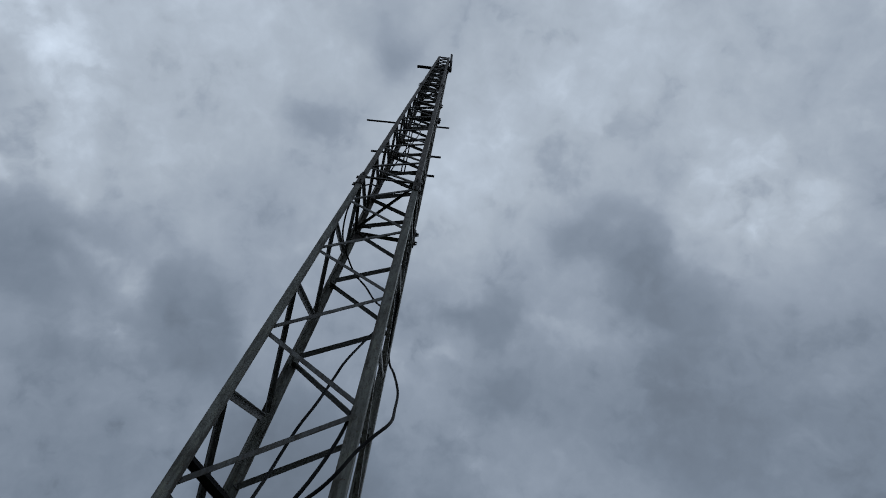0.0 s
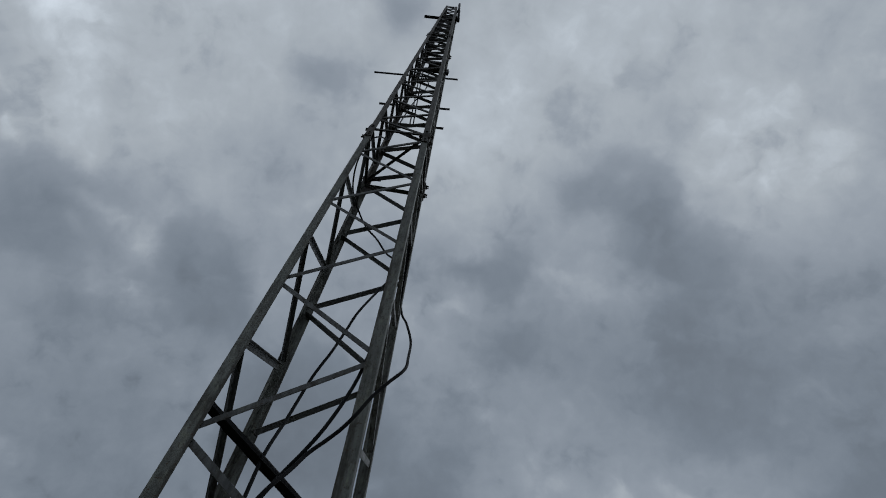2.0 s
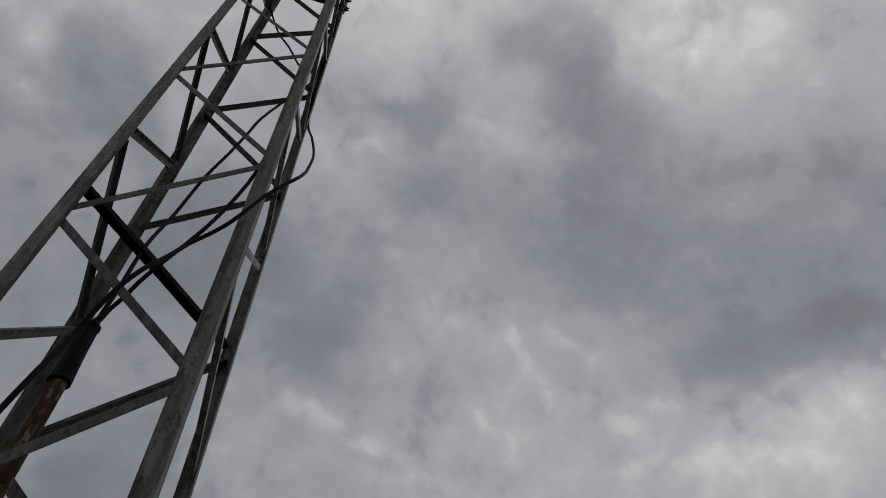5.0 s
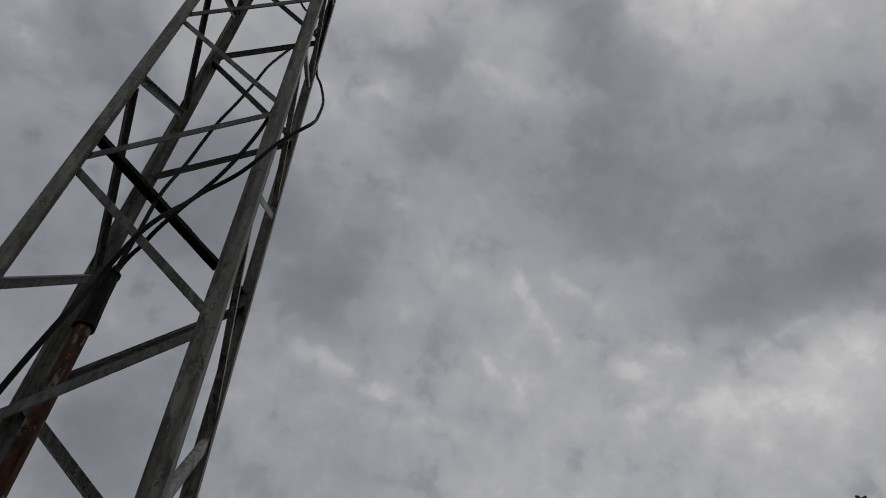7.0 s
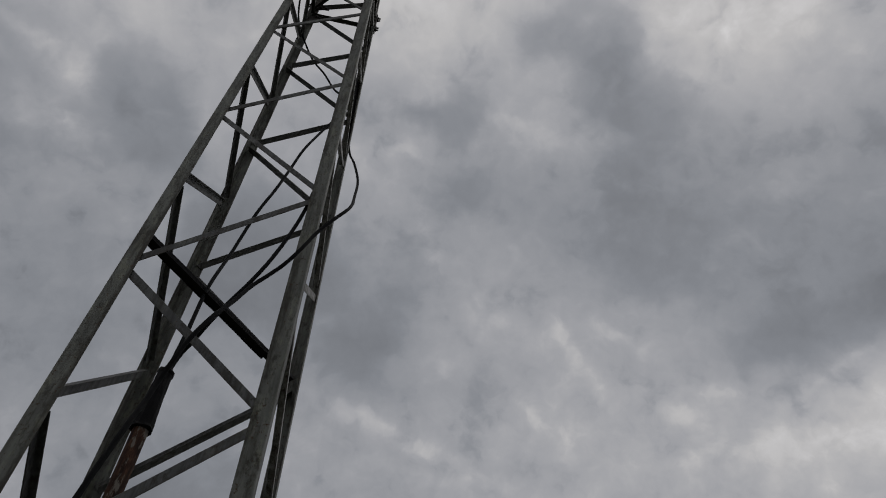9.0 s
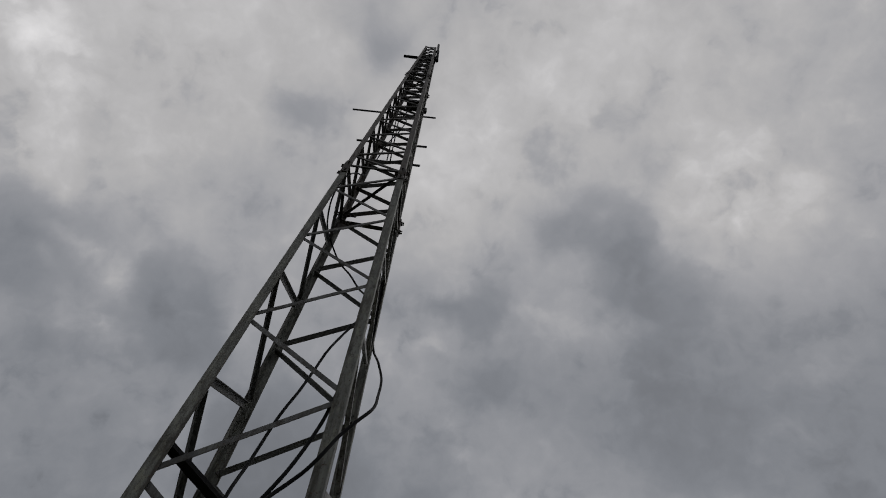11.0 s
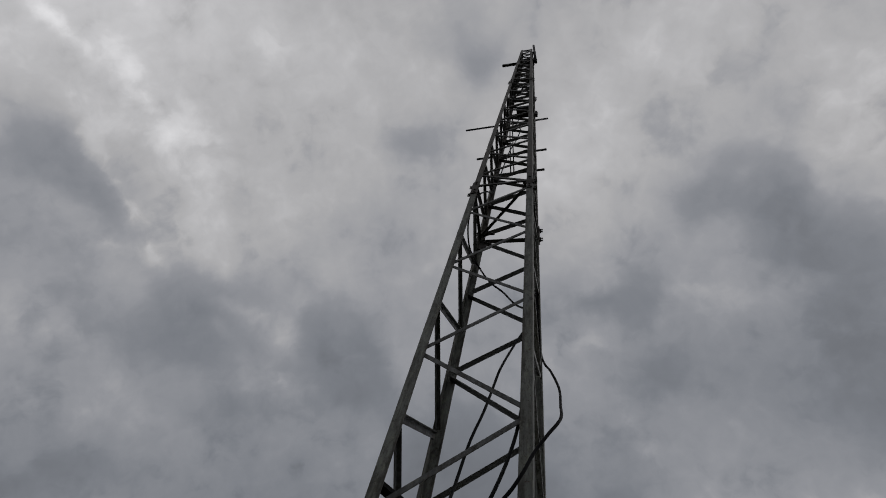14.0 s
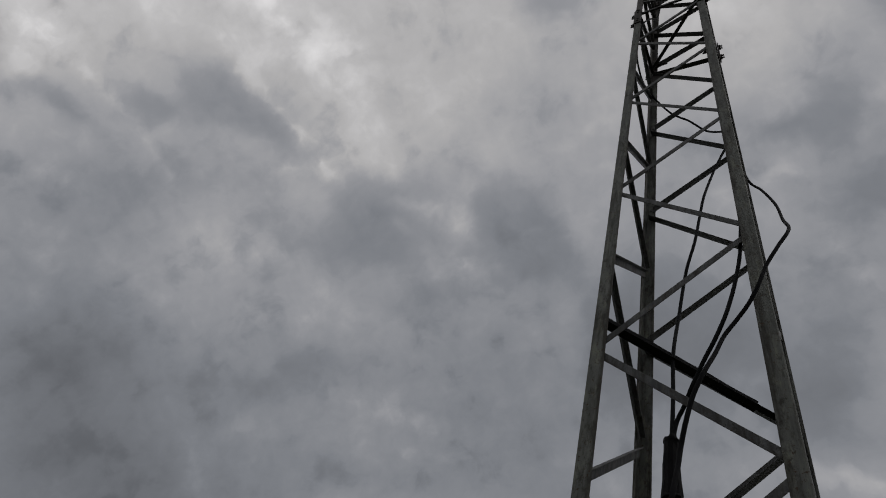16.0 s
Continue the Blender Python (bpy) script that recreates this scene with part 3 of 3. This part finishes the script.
def plan_brace(z):
    """A flat diagonal across the inside of a joint, from the rear left leg to the front right one."""
    a, b = corner(-1, 1, z), corner(1, -1, z)
    way = (b - a).normalized()
    bm = bmesh.new()
    side = way.cross(UP)
    angle_bar(bm, a + way * 0.03, b - way * 0.03, side, -UP, 0.02, 0.02, 0.003)
    part("plan_brace", bm, UPPER_BRACE, mast)


def hexagon(bm, centre, axis, other, r, length):
    third = axis.cross(other)
    ring = [(other * math.cos(i * math.pi / 3) + third * math.sin(i * math.pi / 3)) * r for i in range(6)]
    a, b = extrude_profile(bm, [centre + q for q in ring], [centre + q + axis * length for q in ring])
    bm.faces.new(a)
    bm.faces.new(b)


def splices():
    for z in (SECTIONS[1][0], SECTIONS[2][0]):
        for sx, sy in ((-1, -1), (1, -1), (1, 1), (-1, 1)):
            sides = ((Vector((sx, 0, 0)), Vector((0, -sy, 0)), 0.014), (Vector((0, sy, 0)), Vector((-sx, 0, 0)), 0.002))
            for out, along, stub in sides:
                bm = bmesh.new()
                c = corner(sx, sy, z) + along * 0.022 + out * 0.0052
                box(bm, c, along * 0.021, out * 0.004, UP * 0.15, 0.001)
                plate = part("splice_plate", bm, PLATE, mast, "dark bolted splice plate")
                for dz in (-0.118, -0.075, 0.075, 0.118):
                    bm = bmesh.new()
                    q = c + out * 0.004 + UP * dz
                    tall = 0.010 if stub > 0.01 else 0.005
                    hexagon(bm, q, out, UP, 0.011 if stub > 0.01 else 0.008, tall)
                    hexagon(bm, q + out * tall, out, UP, 0.006 if stub > 0.01 else 0.004, stub)
                    part("bolt", bm, PLATE, plate)


def gusset(sx, sy, z, rise, reach, along_x):
    """A three-cornered plate in the angle between a leg and the bar beside it, with two bolts."""
    c = corner(sx, sy, z)
    along = Vector((-sx, 0, 0)) if along_x else Vector((0, -sy, 0))
    inward = Vector((0, -sy, 0)) if along_x else Vector((-sx, 0, 0))
    c = c + inward * (THICK + 0.014) + along * 0.012
    ring = [Vector((0, 0, 0)), UP * rise, along * 0.03 + UP * rise, along * reach + UP * rise * 0.12, along * reach]
    bm = bmesh.new()
    a, b = extrude_profile(bm, [c + q for q in ring], [c + q + inward * 0.006 for q in ring])
    bm.faces.new(a)
    bm.faces.new(b)
    plate = part("gusset_plate", bm, PLATE, mast, "dark three-cornered gusset plate")
    for u in (0.45, 0.8):
        bm = bmesh.new()
        hexagon(bm, c + along * reach * u + UP * rise * 0.1 + inward * 0.006, inward, UP, 0.009, 0.012)
        part("bolt", bm, PLATE, plate)


def cleat(sx, sy, z, tall):
    """A rust-brown angle wrapped round a leg's corner under a joint."""
    bm = bmesh.new()
    c = corner(sx, sy, z) + Vector((sx, sy, 0)) * 0.0100
    angle_bar(bm, c - UP * tall / 2, c + UP * tall / 2, Vector((-sx, 0, 0)), Vector((0, -sy, 0)), 0.058, 0.058, 0.005)
    part("cleat", bm, CLEAT, mast, "rust-brown corner cleat")


legs()
lattice()
splices()
plan_brace(SECTIONS[1][0] + 0.03)
plan_brace(SECTIONS[2][0] + 0.03)
for joint in (SECTIONS[1][0], SECTIONS[2][0]):
    gusset(-1, 1, joint - 0.10, -0.13, 0.11, True)
    gusset(-1, 1, joint + 0.06, 0.12, 0.11, True)
    gusset(1, -1, joint + 0.05, 0.16, 0.065, True)
    gusset(1, 1, joint + 0.07, 0.12, 0.09, True)
    cleat(1, -1, joint + 0.0, 0.075)


# ---- what stands and hangs inside the lower mast ----
def build_pole():
    x, y, top = -0.0525, -0.1355, 2.637
    pole = thing("steel_pole", (x, y, 0), "rust-brown steel pipe standing inside the mast with a black rubber boot", "pole")
    bm = bmesh.new()
    tube(bm, [(0, 0, 0), (0, 0, 1.0), (0, 0, 2.0), (0, 0, top)], 0.0190, 20)
    part("pipe", bm, RUST, pole, "flaking rusty steel pipe")
    bm = bmesh.new()
    tube(bm, [(0, 0, top - 0.032), (0, 0, top - 0.030), (0, 0, top - 0.018), (0.001, 0, top + 0.03), (-0.001, 0.001, top + 0.075), (0.001, 0, top + 0.115), (0.001, 0, top + 0.142), (0.002, 0, top + 0.150), (0.002, 0, top + 0.156), (0.003, 0, top + 0.160), (0.004, 0, top + 0.175)],
         [0.0200, 0.0262, 0.0250, 0.0222, 0.0222, 0.0202, 0.0202, 0.0224, 0.0210, 0.014, 0.009], 11)
    rng = random.Random(3)
    for v in bm.verts:
        v.co.x *= rng.uniform(0.97, 1.10)
        v.co.y *= rng.uniform(0.97, 1.10)
        v.co.z += rng.uniform(-0.004, 0.004)
    for f in bm.faces:
        f.smooth = False
    part("rubber_boot", bm, RUBBER, pole, "black rubber boot")
    return pole


build_pole()


def cable(name, pts, r, mat, label):
    bm = bmesh.new()
    tube(bm, curve_through(pts), r, 10)
    ob = part(name, bm, mat, None)
    return tagged(ob, label, "cable", "cables in the mast")


cable("coaxial_cable", [(-0.056, -0.115, 2.821), (-0.054, -0.1, 2.981), (-0.056, -0.075, 3.201), (-0.050, -0.01, 3.451), (-0.020, 0, 3.716), (0.018, 0.005, 3.911),
                        (0.037, 0.05, 4.16), (0.062, 0.06, 4.341), (0.105, 0.128, 4.66), (0.150, 0.150, 4.85), (0.190, 0.172, 5.02), (0.208, 0.196, 5.25), (0.204, 0.200, 5.7), (0.200, 0.196, 6.25)],
      0.0062, CABLE, "black coaxial cable rising in a curve inside the mast")
cable("coaxial_cable", [(0.200, -0.196, 4.50), (0.206, -0.150, 4.66), (0.206, 0.0, 4.85), (0.180, 0.120, 5.06), (0.087, 0.216, 5.326), (0, 0.205, 5.5), (-0.1, 0.215, 5.7), (-0.18, 0.175, 5.87), (-0.228, 0.09, 5.93), (-0.250, 0.02, 6.02),
                        (-0.252, -0.07, 6.17), (-0.230, -0.13, 6.4), (-0.20, -0.13, 6.62), (-0.17, -0.08, 6.85), (-0.14, 0.0, 7.1), (-0.13, 0.06, 7.6), (-0.11, 0.1, 8.4), (-0.095, 0.16, 9.2),
                        (-0.03, 0.12, 9.5), (0.03, 0.04, 9.72), (0.0, 0.08, 10.1), (-0.09, 0.13, 10.6), (-0.13, 0.15, 11.2)],
      0.0060, CABLE, "black coaxial cable looping up through the upper mast")
cable("coaxial_cable", [(-0.054, -0.112, 2.821), (-0.042, -0.112, 2.881), (-0.015, -0.139, 2.908), (0.016, -0.177, 2.94), (0.055, -0.2, 3.008), (0.098, -0.226, 3.071), (0.139, -0.238, 3.171),
                        (0.176, -0.235, 3.331), (0.2, -0.226, 3.511), (0.22, -0.22, 3.831), (0.221, -0.219, 4.381), (0.216, -0.214, 5.181), (0.21, -0.208, 6.1)],
      0.0062, CABLE, "black coaxial cable hanging in a mast leg's corner")
cable("outer_cable", [(0.208, 0.222, 6.2), (0.219, 0.228, 5.181), (0.232, 0.236, 4.831), (0.252, 0.225, 4.646), (0.293, 0.144, 4.417), (0.331, 0.06, 4.141), (0.339, -0.066, 3.827), (0.344, -0.245, 3.496),
                      (0.304, -0.285, 3.361), (0.263, -0.298, 3.261), (0.232, -0.315, 3.151), (0.2, -0.31, 3.086), (0.166, -0.305, 3.036), (0.131, -0.318, 2.964), (0.11, -0.355, 2.861), (0.088, -0.395, 2.761),
                      (0.063, -0.405, 2.681), (0.045, -0.405, 2.606), (0.032, -0.402, 2.541), (0.028, -0.417, 2.476), (0.022, -0.445, 2.381), (0, -0.47, 2.181), (-0.02, -0.5, 1.881), (-0.02, -0.55, 1.181), (0, -0.56, 0.3), (0.02, -0.56, 0.02)],
      0.0058, GREYCABLE, "dark grey cable looping out past the mast's leg and down")


def build_bar():
    p0, p1 = Vector((-0.238, -0.214, 3.233)), Vector((0.140, 0.105, 3.108))
    far = Vector((0.228, 0.163, 3.061))
    bar = thing("cross_bar", p0, "black wrapped bar slung across the inside of the mast", "bar")
    way = (p1 - p0).normalized()
    flat_up = (UP - way * way.z).normalized()
    third = way.cross(flat_up)
    bm = bmesh.new()
    box(bm, (p1 - p0) / 2, flat_up * 0.0185, third * 0.013, way * (p1 - p0).length / 2, 0.006)
    # the wrapping is uneven: its edges sag and swell a little
    cuts = [e for e in bm.edges if abs((e.verts[1].co - e.verts[0].co).normalized().dot(way)) > 0.9]
    bmesh.ops.subdivide_edges(bm, edges=cuts, cuts=9, use_grid_fill=True)
    rng = random.Random(11)
    for v in bm.verts:
        v.co += flat_up * rng.uniform(-0.0012, 0.0012) + third * rng.uniform(-0.001, 0.001)
    part("sleeve", bm, RUBBER, bar, "matt black wrapping")
    bm = bmesh.new()
    angle_bar(bm, way * -0.006 - flat_up * 0.0180, far - p0 - flat_up * 0.010, flat_up, third, 0.030, 0.024, 0.003)
    part("steel_angle", bm, DARK, bar)


build_bar()


# ---- the upper antennas and fittings ----
def build_antenna():
    ant = thing("log_periodic_antenna", (-0.04, 0.215, 8.38), "dark twin-boom antenna with cross rods fixed upright in the mast", "antenna")
    o = Vector((-0.04, 0.215, 8.38))
    top = Vector((-0.155, 0.175, 11.25))
    for dx in (-0.017, 0.017):
        bm = bmesh.new()
        tube(bm, [Vector((dx, 0, 0)), top - o + Vector((dx, 0, 0))], 0.0075, 8)
        part("boom", bm, ALLOY, ant)
    for a, b in (((-0.785, 0.2, 10.95), (0.369, 0.2, 11.105)), ((-0.479, 0.2, 9.165), (0.325, 0.2, 9.27)), ((-0.22, 0.2, 8.37), (0.294, 0.2, 8.393))):
        bm = bmesh.new()
        tube(bm, [Vector(a) - o, Vector(b) - o], 0.0125, 10)
        part("rod", bm, ALLOY, ant)


build_antenna()


def build_top():
    arm = thing("mounting_arm", (-0.518, 0.0, 16.6), "dark square steel arm clamped across the mast near its top", "bracket")
    bm = bmesh.new()
    box(bm, Vector((0.33, 0, 0.02)), Vector((0, 0.028, 0)), Vector((0, 0, 0.034)), Vector((0.33, 0, 0.02)), 0.004)
    part("beam", bm, DARK, arm)
    bm = bmesh.new()
    box(bm, Vector((0.62, 0, 0.04)), Vector((0.07, 0, 0)), Vector((0, 0.07, 0)), Vector((0, 0, 0.12)), 0.008)
    part("clamp", bm, DARK, arm)
    post = thing("antenna_post", (0.218, -0.09, 15.6), "dark slim steel post clamped beside the mast's top", "post")
    bm = bmesh.new()
    tube(bm, [(0, 0, 0), (-0.066, 0, 3.75)], 0.028, 12)
    part("tube", bm, DARK, post)
    for z in (0.25, 1.9):
        bm = bmesh.new()
        box(bm, Vector((-0.01 - z * 0.016, 0, z)), Vector((0.038, 0, 0)), Vector((0, 0.03, 0)), Vector((0, 0, 0.02)), 0.004)
        part("clamp", bm, DARK, post)


def build_leg_box():
    base = corner(1, 1, 11.22)
    holder = thing("junction_box", base, "small dark junction box bolted to the mast's leg", "box")
    bm = bmesh.new()
    box(bm, Vector((0.015, -0.024, 0.12)), Vector((0.015, 0, 0)), Vector((0, 0.024, 0)), UP * 0.12, 0.003)
    part("case", bm, DARK, holder)
    for z in (0.05, 0.19):
        bm = bmesh.new()
        hexagon(bm, Vector((0.030, -0.024, z)), Vector((1, 0, 0)), UP, 0.009, 0.008)
        part("bolt", bm, DARK, holder)


def build_inner_box():
    """A case hung between the right-hand legs inside the upper mast, on two cross bars."""
    base = Vector((0.06, 0.075, 11.12))
    holder = thing("equipment_box", base, "dark equipment box hung inside the upper mast", "box")
    bm = bmesh.new()
    box(bm, Vector((0, 0, 0.07)), Vector((0.118, 0, 0)), Vector((0, 0.066, 0)), UP * 0.07, 0.008)
    part("case", bm, DARK, holder)
    bm = bmesh.new()
    box(bm, Vector((0, 0, -0.006)), Vector((0.10, 0, 0)), Vector((0, 0.05, 0)), UP * 0.006, 0.004)
    part("base_plate", bm, PLATE, holder)
    for z in (0.03, 0.115):
        bm = bmesh.new()
        box(bm, Vector((-0.02, 0.072, z)), Vector((0.155, 0, 0)), Vector((0, 0.006, 0)), UP * 0.012, 0.002)
        part("cross_bar", bm, PLATE, holder)
    bm = bmesh.new()
    tube(bm, curve_through([(-0.05, 0.0, -0.012), (-0.055, 0.01, -0.10), (-0.08, 0.03, -0.30), (-0.12, 0.05, -0.62)]), 0.007, 8)
    part("cable", bm, CABLE, holder, "black cable from the box's underside")


build_top()
build_leg_box()
build_inner_box()


# ---- a tree beyond the field ----
def build_tree():
    base = Vector((8.3, 5.6, 0.0))
    tree = thing("tree", base, "small broad-leaved tree in full green leaf standing on the meadow", "tree")
    rng = random.Random(5)
    bm = bmesh.new()
    trunk = [(0, 0, 0), (0.04, -0.02, 0.9), (-0.03, 0.05, 1.9), (0.02, 0.0, 3.0), (-0.05, -0.06, 4.1), (-0.12, -0.1, 4.9)]
    tube(bm, trunk, [0.15, 0.11, 0.095, 0.07, 0.04, 0.015], 12)
    part("trunk", bm, BARK, tree)
    tip = Vector((7.42, 4.86, 5.62)) - base
    ends = [[Vector((-0.1, -0.08, 4.5)), Vector((-0.45, -0.4, 5.0)), Vector((-0.86, -0.80, 5.42)), tip]]
    for i in range(13):
        z = 1.8 + 0.22 * i
        a = i * 2.4
        l = 1.6 - 0.055 * i
        p = Vector((0, 0, z))
        ends.append([p, p + Vector((math.cos(a) * l * 0.5, math.sin(a) * l * 0.5, 0.25)), p + Vector((math.cos(a) * l, math.sin(a) * l, 0.42))])
    leaves = bmesh.new()

    def leaf(at, way, size):
        side = way.cross(Vector((rng.uniform(-1, 1), rng.uniform(-1, 1), rng.uniform(-1, 1)))).normalized()
        n = way.cross(side).normalized()
        ring = [(0, 0, 0), (0.25, 0.30, 0.03), (0.55, 0.36, 0.05), (0.82, 0.2, 0.02), (1, 0, -0.03), (0.82, -0.2, 0.02), (0.55, -0.36, 0.05), (0.25, -0.30, 0.03)]
        vs = [leaves.verts.new(at + way * (u * size) + side * (v * size) + n * (w * size)) for u, v, w in ring]
        mid = leaves.verts.new(at + way * (0.5 * size) - n * 0.04 * size)
        for k in range(8):
            leaves.faces.new((vs[k], vs[(k + 1) % 8], mid))

    for i, pts in enumerate(ends):
        line = curve_through(pts, 6)
        bm = bmesh.new()
        r0 = 0.03 if i else 0.02
        tube(bm, line, [r0 * (1 - 0.9 * k / (len(line) - 1)) for k in range(len(line))], 7)
        part("limb", bm, BARK, tree)
        if i == 0:
            last = line[6:]
            for k, q in enumerate(last):
                for s in range(2):
                    way = Vector((rng.uniform(-1, 1), rng.uniform(-1, 1), rng.uniform(-0.4, 0.8))).normalized()
                    leaf(q + way * 0.015, way, rng.uniform(0.05, 0.075))
            continue
        for k, q in enumerate(line[2:]):
            for s in range(34):
                way = Vector((rng.uniform(-1, 1), rng.uniform(-1, 1), rng.uniform(-0.7, 0.7))).normalized()
                at = q + way * rng.uniform(0.02, 0.32)
                if at.z > 5.0:
                    at.z = 5.0 - rng.uniform(0, 0.3)
                leaf(at, way, rng.uniform(0.05, 0.085))
    ob = part("crown", leaves, LEAF, tree)
    ob["kind"] = "stuff"


build_tree()
